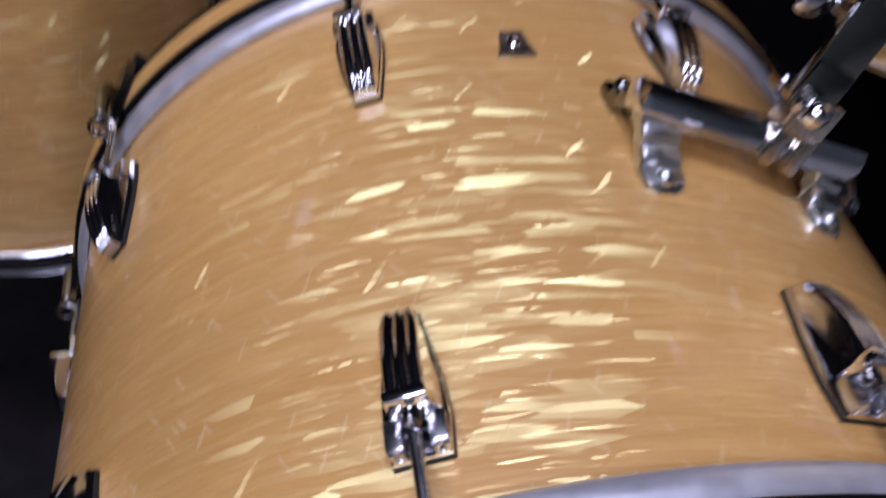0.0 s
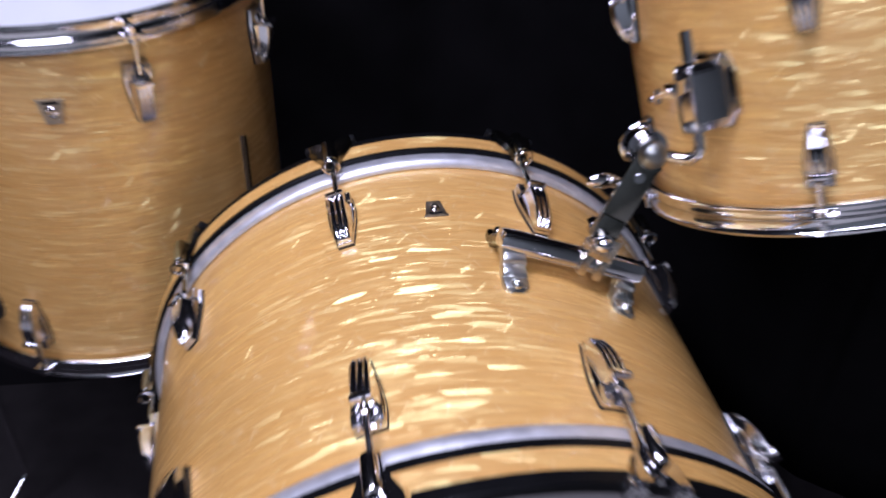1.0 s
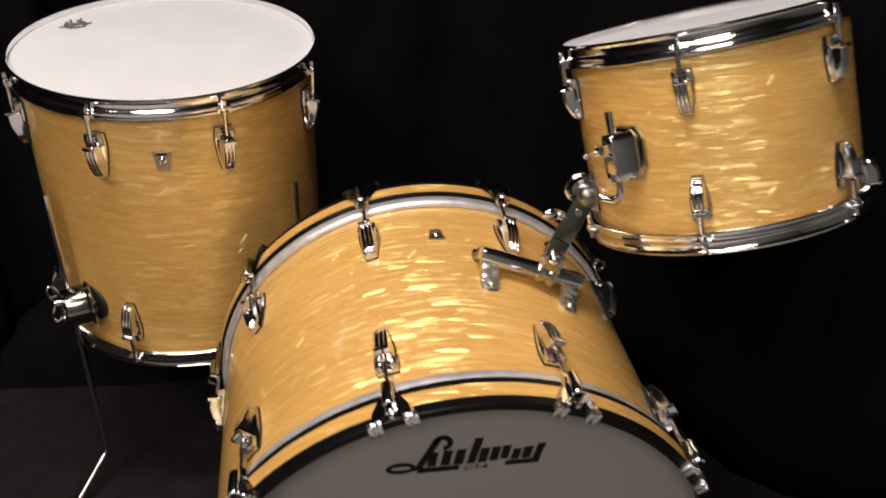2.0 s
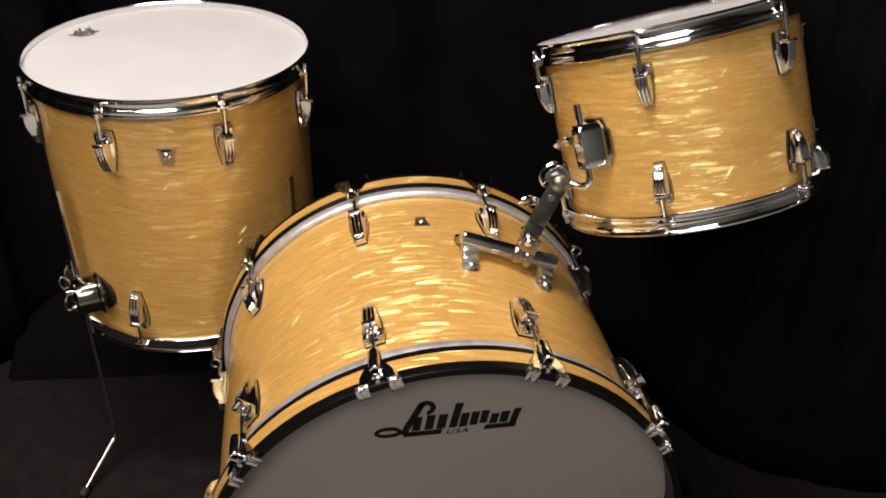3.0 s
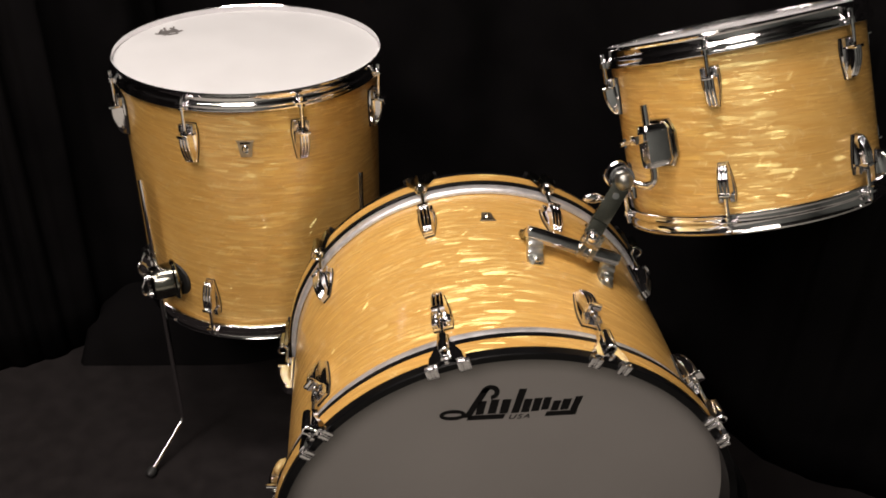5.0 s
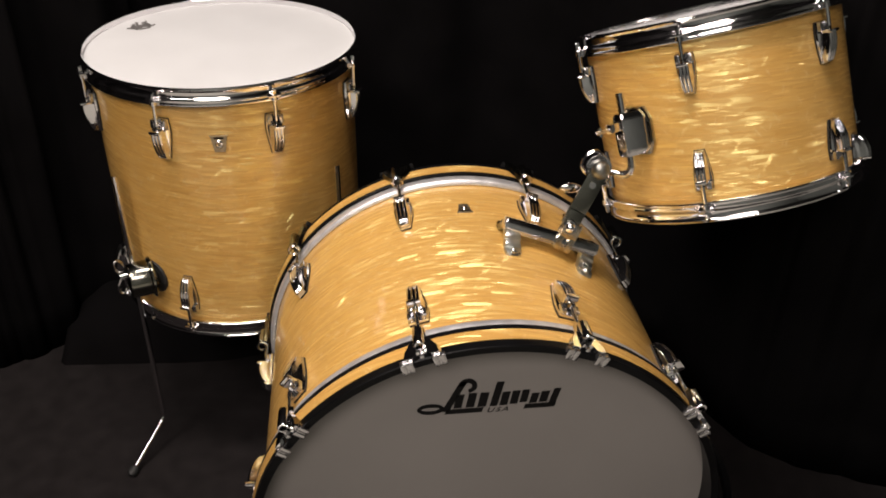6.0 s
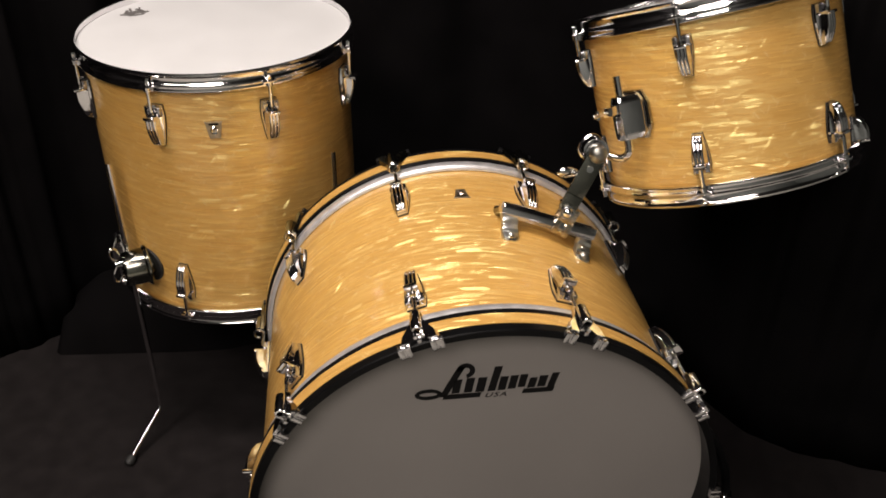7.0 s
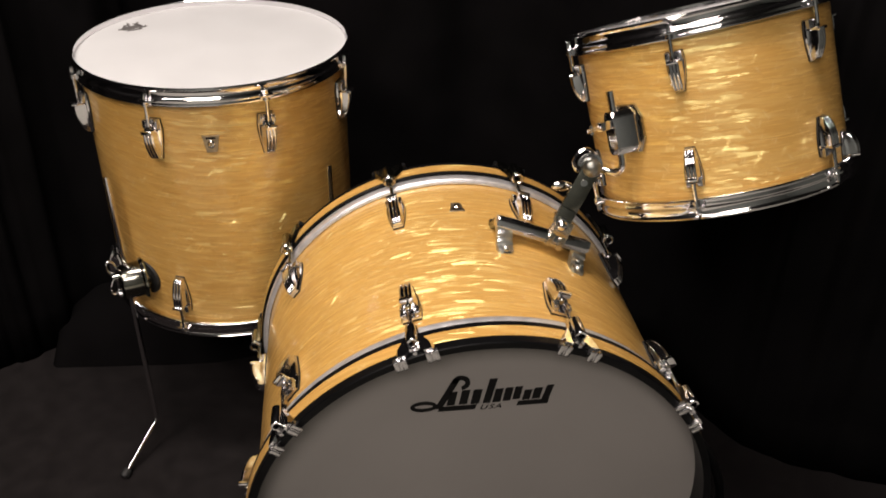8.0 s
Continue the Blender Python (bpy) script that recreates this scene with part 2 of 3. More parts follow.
def bent(bm, points, r, sides=14, fillet=0.012):
    """A bent round bar through points, with rounded corners."""
    pts = [Vector(p) for p in points]
    line = [pts[0]]
    for p, c, n in zip(pts, pts[1:], pts[2:]):
        u, v = (p - c).normalized(), (n - c).normalized()
        for k in range(7):
            s = k / 6
            line.append((c + u * fillet) * (1 - s) ** 2 + c * 2 * s * (1 - s) + (c + v * fillet) * s ** 2)
    line.append(pts[-1])
    rings, up = [], None
    for i, p in enumerate(line):
        d = (line[min(i + 1, len(line) - 1)] - line[max(i - 1, 0)]).normalized()
        up = d.orthogonal().normalized() if up is None else (up - d * up.dot(d)).normalized()
        side = d.cross(up)
        rings.append([bm.verts.new(p + (up * math.cos(2 * math.pi * k / sides) + side * math.sin(2 * math.pi * k / sides)) * r) for k in range(sides)])
    for a, b in zip(rings, rings[1:]):
        for k in range(sides):
            bm.faces.new((a[k], a[(k + 1) % sides], b[(k + 1) % sides], b[k]))
    bm.faces.new(rings[0])
    bm.faces.new(rings[-1])
    return bm


def on_shell(angle, r, z, toward=1):
    """Pose on a drum's wall: local y points away from the axis, local z along it (toward: +1 up the axis, -1 down)."""
    a = radians(angle)
    e, t = Vector((math.sin(a), -math.cos(a), 0)), Vector((math.cos(a), math.sin(a), 0))
    k = Vector((0, 0, toward))
    x = e.cross(k)
    return Matrix(((x.x, e.x, k.x, r * e.x), (x.y, e.y, k.y, r * e.y), (x.z, e.z, k.z, z), (0, 0, 0, 1)))


# ---- the room ----
def setting(name, bm, mat, label, smooth=0):
    return tagged(part(name, bm, mat, None, smooth=smooth), label=label, kind="structure")


W0, W1, D0, D1 = -2.6, 2.6, -3.4, 1.5
setting("floor", box(bmesh.new(), W1 - W0 + 0.4, D1 - D0 + 0.4, 0.1, pose((W0 + W1) / 2, (D0 + D1) / 2, FLOOR - 0.05)), CONCRETE, "pale grey vinyl floor of the room")
cloth = bmesh.new()
cols, deep = 60, 30
verts = [[cloth.verts.new((-2.2 + 3.35 * k / cols, -0.62 + 0.05 * math.sin(k * 0.37) * (1 - j / deep) + 2.0 * j / deep, FLOOR + 0.004 + 0.0006 * math.sin(k * 1.3 + j * 0.9))) for k in range(cols + 1)] for j in range(deep + 1)]
for a, b in zip(verts, verts[1:]):
    for k in range(cols):
        cloth.faces.new((a[k], a[k + 1], b[k + 1], b[k]))
rug = tagged(part("rug", cloth, CARPET, None, smooth=180), label="dark grey-brown low pile rug spread under the drums", category="rug")
rug.modifiers.new("thickness", "SOLIDIFY").thickness = 0.0035
setting("ceiling", box(bmesh.new(), W1 - W0 + 0.4, D1 - D0 + 0.4, 0.1, pose((W0 + W1) / 2, (D0 + D1) / 2, CEIL + 0.05)), BLACK_PAINT, "black painted ceiling over the stage")
H = CEIL - FLOOR
for name, sx, sy, x, y, mat, label in (
        ("wall_north", W1 - W0, 0.1, 0, D1 + 0.05, BLACK_PAINT, "black painted wall behind the curtain"),
        ("wall_south", W1 - W0, 0.1, 0, D0 - 0.05, PAINT, "grey-green painted wall facing the drums"),
        ("wall_west", 0.1, D1 - D0, W0 - 0.05, (D0 + D1) / 2, BLACK_PAINT, "black painted side wall"),
        ("wall_east", 0.1, D1 - D0, W1 + 0.05, (D0 + D1) / 2, PAINT, "grey-green painted side wall")):
    setting(name, box(bmesh.new(), sx, sy, H, pose(x, y, (CEIL + FLOOR) / 2)), mat, label)


def spline(points, n):
    """n points along a smooth curve through points."""
    p = [points[0], *points, points[-1]]
    out = []
    for k in range(n):
        u = k / (n - 1) * (len(points) - 1)
        i = min(int(u), len(points) - 2)
        f = u - i
        a, b, c, d = (Vector(q) for q in p[i:i + 4])
        out.append(0.5 * ((2 * b) + (c - a) * f + (2 * a - 5 * b + 4 * c - d) * f ** 2 + (3 * b - a - 3 * c + d) * f ** 3))
    return out


def curtain(path, width_folds, depth, seed, spill, loose, label):
    """Hanging cloth along a path on the floor, with uneven folds that spread towards the hem."""
    rng = random.Random(seed)
    n, rows = 260, 26
    line = spline(path, n)
    wob = [rng.uniform(-1.2, 1.2) for _ in range(12)]
    bm = bmesh.new()
    grid = []
    for j in range(rows):
        v = j / (rows - 1)
        z = FLOOR + 0.006 + v * (CEIL - FLOOR - 0.06)
        ring = []
        for k, p in enumerate(line):
            t = (line[min(k + 1, n - 1)] - line[max(k - 1, 0)]).normalized()
            nrm = Vector((t.y, -t.x))
            u = k / (n - 1)
            ph = u * width_folds * 2 * math.pi + wob[0] * math.sin(5 * u + v) + wob[1] * math.sin(13 * u) + 0.6 * wob[2] * v
            amp = depth * (0.65 + 0.35 * math.sin(7 * u + wob[3])) * (1.0 - 0.35 * v) * (0.22 + 0.78 * min(1.0, v * 5))
            hem = loose * max(0.0, 1 - v * 9) ** 2
            w = math.sin(ph) + 0.35 * math.sin(2.3 * ph + wob[4]) + hem * 1.1 * math.sin(0.45 * ph + wob[5]) + hem * 0.8
            push = spill * min(1.0, u / 0.012) * max(0.0, min(1.0, 1.35 - 3.2 * u)) * max(0.0, 1 - v * 15) ** 1.5
            q = p + nrm * (amp * w * (1 - 0.85 * push / max(spill, 0.001)) + push)
            ring.append(bm.verts.new((q.x, q.y, z)))
        grid.append(ring)
    for a, b in zip(grid, grid[1:]):
        for k in range(n - 1):
            bm.faces.new((a[k], a[k + 1], b[k + 1], b[k]))
    ob = part("curtain", bm, CURTAIN, None, smooth=180)
    mod = ob.modifiers.new("thickness", "SOLIDIFY")
    mod.thickness = 0.003
    return tagged(ob, label=label, category="curtain", group="black curtains round the drums")


curtain([(-1.9, -1.4), (-1.5, -0.05), (-1.15, 0.36), (-0.95, 0.495), (-0.86, 0.538), (-0.81, 0.557), (-0.763, 0.595), (-0.70, 0.67), (-0.55, 0.76)], 6.5, 0.046, 3, 0.0, 0.1, "black velvet curtain hanging in loose folds to the floor")
curtain([(-0.755, 0.80), (-0.45, 0.785), (-0.1, 0.80), (0.2, 0.77), (0.43, 0.52), (0.525, 0.25), (0.575, 0.170), (0.64, 0.123), (0.73, 0.082), (0.90, 0.03), (1.02, 0.0)], 9, 0.022, 5, 0.270, 0.0, "black velvet curtain hanging straight behind the drums")

for x, y, sx, sy, watts in LAMPS:
    fixture = thing("ceiling_light", pose(x, y, CEIL), "square white-framed ceiling panel light switched on", "ceiling light", "ceiling panel lights")
    bm = bmesh.new()
    for dx, dy, lx, ly in ((0, 1, sx + 0.06, 0.03), (0, -1, sx + 0.06, 0.03), (1, 0, 0.03, sy), (-1, 0, 0.03, sy)):
        box(bm, lx, ly, 0.04, pose(dx * (sx / 2 + 0.015), dy * (sy / 2 + 0.015), -0.02), 0.003)
    part("frame", bm, WHITE_METAL, fixture, smooth=0)
    part("back_plate", box(bmesh.new(), sx, sy, 0.01, pose(0, 0, -0.008)), WHITE_METAL, fixture, smooth=0)


# ---- drum hardware shared by the three drums ----
LUG_LEN = 0.066


def lug_width(s):
    """Half the width of the casting's foot, s from the tip to the rod's end."""
    return (0.0070 + 0.0060 * math.sin(min(1, s * 1.3) * math.pi / 2) ** 1.1) * (1 - 0.12 * max(0, s - 0.78) / 0.22)


def slab(outline, y0, y1, shrink=0.0):
    bm = bmesh.new()
    lo = [bm.verts.new((x, y0, z)) for x, z in outline]
    hi = [bm.verts.new((x - math.copysign(shrink, x), y1, z * (1 - shrink * 12))) for x, z in outline]
    n = len(outline)
    for k in range(n):
        bm.faces.new((lo[k], lo[(k + 1) % n], hi[(k + 1) % n], hi[k]))
    bm.faces.new(lo)
    bm.faces.new(hi)
    return bm


def lug_outline(grow):
    side = [(lug_width(i / 14) + grow, (i / 14 - 0.5) * (LUG_LEN + 2 * grow)) for i in range(15)]
    return side + [(-x, z) for x, z in reversed(side)]


def lug_body():
    """Boat-shaped casting: hollowed sides up to an arched ridge of three reeds, rod's end at +z."""
    bm = slab(lug_outline(0.0), 0.0012, 0.0042, 0.0006)
    rings = []
    for i in range(17):
        s = 0.015 + i / 16 * 0.725
        h = 0.0072 + 0.0040 * math.sin(min(1.0, s / 0.08) * math.pi / 2) + 0.0105 * math.sin(min(1.0, s / 0.58) * math.pi / 2)
        w = lug_width(s) - 0.0008
        r = min(0.0078, w - 0.0004)
        side = [(w, 0.0036), (r + (w - r) * 0.55, 0.0036 + (h - 0.0036) * 0.10), (r + (w - r) * 0.20, 0.0036 + (h - 0.0036) * 0.38), (r, 0.0036 + (h - 0.0036) * 0.80)]
        top = []
        for c in (1, 0, -1):
            for a in (1.0, 0.6, 0.0, -0.6, -1.0) if c == 1 else (0.6, 0.0, -0.6, -1.0):
                top.append((r * (c * 0.64 + a * 0.32), h - 0.0017 * abs(a) ** 2.2))
        half = side + top
        rings.append([bm.verts.new((x, y, (s - 0.5) * LUG_LEN)) for x, y in half + [(-x, y) for x, y in reversed(side)]])
    n = len(rings[0])
    for a, b in zip(rings, rings[1:]):
        for k in range(n - 1):
            bm.faces.new((a[k], a[k + 1], b[k + 1], b[k]))
    bm.faces.new(rings[0])
    bm.faces.new(rings[-1])
    return bm


def lug_cheek():
    """One lip beside the rod: a rounded block with two reeds on its end."""
    bm = box(bmesh.new(), 0.0072, 0.0078, 0.0130, pose(0, 0.0072, 0.5 * LUG_LEN - 0.0080), 0.0016)
    for x in (-0.0018, 0.0018):
        rod(bm, 0.0015, (x, 0.0038, 0.5 * LUG_LEN - 0.0016), (x, 0.0098, 0.5 * LUG_LEN - 0.0016), 10)
    return bm


LUG = mesh_of(lug_body(), CHROME, 42, "lug")
# black gasket whose proud rim also draws the shade along the lug's foot
LUG_GASKET = mesh_of(slab(lug_outline(0.0003), -0.0015, 0.0014), RUBBER, 30, "gasket")
LUG_BAND = mesh_of(box(bmesh.new(), 0.0168, 0.0185, 0.0056, pose(0, 0.0154, 0.262 * LUG_LEN), 0.0021), CHROME, 30, "band")
LUG_CHEEK = mesh_of(lug_cheek(), CAST, 35, "cheek")
LUG_SOCKET = mesh_of(rod(bmesh.new(), 0.0038, (0, 0.0125, LUG_LEN / 2 - 0.019), (0, 0.0125, LUG_LEN / 2 - 0.0095), 16, bevel=0.0006), DARK_CHROME, 35, "socket")


def put_lug(drum, angle, radius, z, toward, size=(1, 1, 1)):
    lug = place("lug", LUG, drum, on_shell(angle, radius, z, toward) @ Matrix.Diagonal((*size, 1)))
    place("gasket", LUG_GASKET, lug, label="thin black gasket, also standing in for shade round the lug")
    place("socket", LUG_SOCKET, lug)
    place("band", LUG_BAND, lug)
    place("cheek", LUG_CHEEK, lug, pose(0.0074, 0, 0, 0, 0, -5))
    place("cheek", LUG_CHEEK, lug, pose(-0.0074, 0, 0, 0, 0, 5))


def tom_rod(length):
    """Key rod: thread, collar washer and square head, from z = 0 up."""
    bm = bmesh.new()
    rod(bm, 0.0027, (0, 0, 0), (0, 0, length), 12)
    rod(bm, 0.0054, (0, 0, length - 0.012), (0, 0, length - 0.0105), 16)
    rod(bm, 0.0044, (0, 0, length - 0.0105), (0, 0, length - 0.006), 16, bevel=0.0008)
    box(bm, 0.0052, 0.0052, 0.0115, pose(0, 0, length), 0.0008)
    return bm


def hoop(R, lugs, offset):
    """Flanged steel hoop, rim at z = 0, with an ear at each rod."""
    bm = lathe([(R + 0.0048, 0.0), (R + 0.0062, 0.0016), (R + 0.0085, 0.0012), (R + 0.0092, -0.001), (R + 0.0077, -0.0026), (R + 0.0072, -0.0050), (R + 0.0072, -0.0108),
                (R + 0.0076, -0.0120), (R + 0.0085, -0.0132), (R + 0.0096, -0.0146), (R + 0.0101, -0.0160), (R + 0.0099, -0.0190), (R + 0.0100, -0.0205), (R + 0.0106, -0.0217), (R + 0.0109, -0.0230), (R + 0.0104, -0.0247), (R + 0.0090, -0.0255),
                (R + 0.0048, -0.0255), (R + 0.0045, -0.010)], 144)
    for k in range(lugs):
        m = on_shell(offset + 360 / lugs * k, R + 0.0115, -0.0165)
        box(bm, 0.020, 0.0130, 0.0028, m, 0.0008)
        box(bm, 0.015, 0.006, 0.0095, m @ pose(0, -0.003, -0.004), 0.001)
    return bm


def badge(drum, angle, radius, z, toward=1, size=1.0):
    """Keystone badge with a grommet in the middle."""
    bm = bmesh.new()
    outline = [(-0.0095, -0.0125), (0.0095, -0.0125), (0.0145, 0.0095), (0.0165, 0.0125), (-0.0165, 0.0125), (-0.0145, 0.0095)]
    lo = [bm.verts.new((x, -0.0008, y)) for x, y in outline]
    hi = [bm.verts.new((x * 0.94, 0.0012, y * 0.94)) for x, y in outline]
    for k in range(6):
        bm.faces.new((lo[k], lo[(k + 1) % 6], hi[(k + 1) % 6], hi[k]))
    bm.faces.new(lo)
    bm.faces.new(hi)
    b = part("badge", bm, NICKEL, drum, "small worn metal keystone badge", on_shell(angle, radius, z, toward) @ Matrix.Diagonal((size * 0.92, size, size * 1.22, 1)), 20)
    ring = lathe([(0.0028, -0.001), (0.0028, 0.0022), (0.0045, 0.0026), (0.0062, 0.0012), (0.0062, -0.001)], 24)
    part("grommet", ring, CHROME, b, "chrome air vent grommet", pose(0, 0.0012, 0.0, -90))
    bar = bmesh.new()
    box(bar, 0.017, 0.0006, 0.0028, pose(0, 0.0014, 0.0088), 0.0002)
    part("plain_bar", bar, INK, b, smooth=0)


def wing_screw(name, drum, m, span=0.034):
    """A wing screw: shank along local z, two open wire wings along local x."""
    bm = bmesh.new()
    rod(bm, 0.0034, (0, 0, -0.012), (0, 0, 0.008), 14)
    rod(bm, 0.0056, (0, 0, 0.0), (0, 0, 0.010), 16, bevel=0.001)
    for s in (1, -1):
        k = span * 0.5 * s
        bent(bm, [(0.0025 * s, 0, 0.003), (k * 0.55, 0, 0.002), (k * 1.0, 0, 0.006), (k * 1.05, 0, 0.015), (k * 0.55, 0, 0.016), (0.0025 * s, 0, 0.009)], 0.0021, 10, span * 0.11)
    return part(name, bm, CHROME, drum, m=m)


def tom(name, m, R, height, lugs, lug_offset, lug_top, lug_low, lug_size, badge_angle, badge_z, label):
    """A tom drum, rim at z = 0 and the lower rim at -height."""
    drum = thing(name, m, label, "drum")
    top, low = -0.012, -height + 0.012
    part("shell", lathe([(R, top), (R, low), (R - 0.007, low), (R - 0.007, top)], 160), PEARL, drum)
    part("batter_hoop", hoop(R, lugs, lug_offset), CHROME, drum, "polished chrome triple-flanged hoop")
    part("bottom_hoop", hoop(R, lugs, lug_offset), CHROME, drum, "polished chrome triple-flanged hoop", Matrix.Translation((0, 0, -height)) @ Matrix.Diagonal((1, 1, -1, 1)))
    head = part("batter_head", disc(R + 0.004, -0.0085), WHITE_HEAD, drum, "white coated drum head")
    part("bottom_head", disc(R + 0.004, -height + 0.009), GREY_HEAD, drum, "clear resonant drum head")
    part("head_ring", lathe([(R + 0.0012, -0.0105), (R + 0.0044, -0.0105), (R + 0.0044, -0.019), (R + 0.0012, -0.019)], 96), ALUMINIUM, drum)
    rod_top = mesh_of(tom_rod(lug_top - 0.025 * lug_size[2] - 0.011), CHROME, 30, "tension_rod")
    rod_low = mesh_of(tom_rod(height - lug_low - 0.025 * lug_size[2] - 0.011), CHROME, 30, "tension_rod")
    for k in range(lugs):
        a = lug_offset + 360 / lugs * k
        put_lug(drum, a, R + 0.001, -lug_top, 1, lug_size)
        put_lug(drum, a, R + 0.001, -lug_low, -1, lug_size)
        place("tension_rod", rod_top, drum, on_shell(a, R + 0.0135, -lug_top + 0.025 * lug_size[2], 1))
        place("tension_rod", rod_low, drum, on_shell(a, R + 0.0135, -lug_low - 0.025 * lug_size[2], -1))
    if badge_z:
        badge(drum, badge_angle, R + 0.0012, badge_z, 1, 0.88)
    return drum, head


# ---- bass drum ----
BR, FRONT, REAR = 0.2794, -0.1548, 0.1715
bass = thing("bass_drum", pose(0, 0, 0, -90), "amber pearl wrapped bass drum with black hoops standing on the carpet", "drum")
part("shell", lathe([(BR, REAR + 0.012), (BR, FRONT - 0.012), (BR - 0.008, FRONT - 0.012), (BR - 0.008, REAR + 0.012)], 200), PEARL, bass)


def bass_end(sign, edge, width, gap, strip, head_mat, head_label, head_name):
    def z(d):
        return edge + sign * d
    part("head_ring", lathe([(BR + 0.0012, z(0.0)), (BR + 0.0040, z(0.0002)), (BR + 0.0066, z(0.002)), (BR + 0.0082, z(0.0055)), (BR + 0.0084, z(0.0105)), (BR + 0.0076, z(0.0160)), (BR + 0.0014, z(0.0165))], 160), ALUMINIUM, bass, "satin aluminium flesh hoop")
    e = 0.0165 + width
    w = part("front_hoop" if sign < 0 else "rear_hoop", lathe([(BR + 0.0035, z(0.0165)), (BR + 0.0105, z(0.0168)), (BR + 0.0117, z(0.018)), (BR + 0.0117, z(e - 0.0013)), (BR + 0.0105, z(e)), (BR + 0.0032, z(e)), (BR + 0.002, z(e - 0.0012))], 160), LACQUER, bass, "black lacquered wooden hoop")
    mid, half = 0.0165 + gap + strip / 2, strip / 2
    part("inlay", lathe([(BR + 0.0112, z(mid - half)), (BR + 0.0123, z(mid - half + 0.0001)), (BR + 0.0123, z(mid + half - 0.0001)), (BR + 0.0112, z(mid + half))], 160), PEARL, w, "amber pearl inlay strip")
    return part(head_name, disc(BR + 0.004, z(0.020), 0.0008), head_mat, bass, head_label)


front_head = bass_end(-1, FRONT, 0.0396, 0.0098, 0.0180, GREY_HEAD, "smooth grey resonant head with black lettering", "front_head")
bass_end(1, REAR, 0.0330, 0.0045, 0.0185, WHITE_HEAD, "white coated batter head", "batter_head")


def claw_body():
    """Claw hook: a tube over the hoop and two flared arms. Origin on the shell's wall, +z toward the hoop's outer face."""
    bm = bmesh.new()
    outline = [(-0.0075, 0.006), (0.0075, 0.006), (0.009, 0.020), (0.021, 0.040), (0.023, 0.052), (0.012, 0.052), (0.006, 0.045), (-0.006, 0.045), (-0.012, 0.052), (-0.023, 0.052), (-0.021, 0.040), (-0.009, 0.020)]
    lo = [bm.verts.new((x, 0.0136, y)) for x, y in outline]
    hi = [bm.verts.new((x * 0.86, 0.0185, y)) for x, y in outline]
    n = len(outline)
    for k in range(n):
        bm.faces.new((lo[k], lo[(k + 1) % n], hi[(k + 1) % n], hi[k]))
    bm.faces.new(lo)
    bm.faces.new(hi)
    tube = lathe([(0.0030, 0.0085), (0.0052, 0.0087), (0.0060, 0.0096), (0.0066, 0.0220), (0.0066, 0.0375), (0.0058, 0.0390), (0.0040, 0.0392)], 24)
    return add(bm, tube, pose(0, 0.0215, 0.001))


def claw_tip():
    """The rounded end that hooks over the hoop's face, with a groove down its middle."""
    bm = bmesh.new()
    box(bm, 0.0080, 0.0130, 0.0070, pose(0, 0.0085, 0.0522), 0.0012)
    for s in (1, -1):
        box(bm, 0.0066, 0.0142, 0.0090, pose(s * 0.0042, 0.0088, 0.0528), 0.0024)
    return bm


def key_bolt():
    bm = bmesh.new()
    rod(bm, 0.0025, (0, 0.0215, -0.030), (0, 0.0215, 0.044), 14)
    rod(bm, 0.0050, (0, 0.0215, 0.040), (0, 0.0215, 0.0430), 16, bevel=0.001)
    box(bm, 0.0048, 0.0048, 0.008, pose(0, 0.0215, 0.0460), 0.0009)
    return bm


CLAW, CLAW_TIP, KEY_BOLT = mesh_of(claw_body(), CHROME, 30, "claw"), mesh_of(claw_tip(), CAST, 35, "tip"), mesh_of(key_bolt(), CAST, 30, "tension_rod")
# rear copies of the chrome claws, darkened to stand in for black reflections
DARK_CLAW, DARK_TIP, DARK_BOLT = mesh_of(claw_body(), DIM_METAL, 30, "claw"), mesh_of(claw_tip(), BLACK_REFLECT, 35, "tip"), mesh_of(key_bolt(), DIM_METAL, 30, "tension_rod")
CLAW_COLLAR = mesh_of(lathe([(0.0070 + 0.0020 * math.cos(k * math.pi / 5), 0.0020 * math.sin(k * math.pi / 5)) for k in range(10)], 28), CHROME, 35, "collar")
for sign, edge, lug_z in ((-1, FRONT, -0.1020), (1, REAR, 0.1075)):
    for k in range(10):
        a = 19.1 + 36 * k
        put_lug(bass, a, BR + 0.001, lug_z, sign)
        at = on_shell(a, BR, edge + sign * (0.0055 if sign < 0 else 0.0), sign)
        front = sign < 0
        claw = place("claw", CLAW if front else DARK_CLAW, bass, at)
        for s in (1, -1):
            place("tip", CLAW_TIP if front else DARK_TIP, claw, pose(s * 0.0180, 0, 0))
        if not front:
            place("collar", CLAW_COLLAR, claw, pose(0, 0.0215, 0.0015), "round chrome collar")
        place("tension_rod", KEY_BOLT if front else DARK_BOLT, bass, at @ pose(0, -0.0072, 0))
badge(bass, 0, BR + 0.001, 0.1052, -1, 0.74)

# ---- floor tom ----
TILT_X, TILT_Y = 0.0014, -0.0074


def leaning(x, y, z, tx, ty):
    """Pose of a drum whose axis leans: tx about x, ty about y (radians)."""
    k = Vector((math.sin(ty), -math.sin(tx), 0))
    k.z = math.sqrt(1 - k.length_squared)
    ex = Vector((0, 1, 0)).cross(k).normalized()
    ey = k.cross(ex)
    return Matrix(((ex.x, ey.x, k.x, x), (ex.y, ey.y, k.y, y), (ex.z, ey.z, k.z, z), (0, 0, 0, 1)))


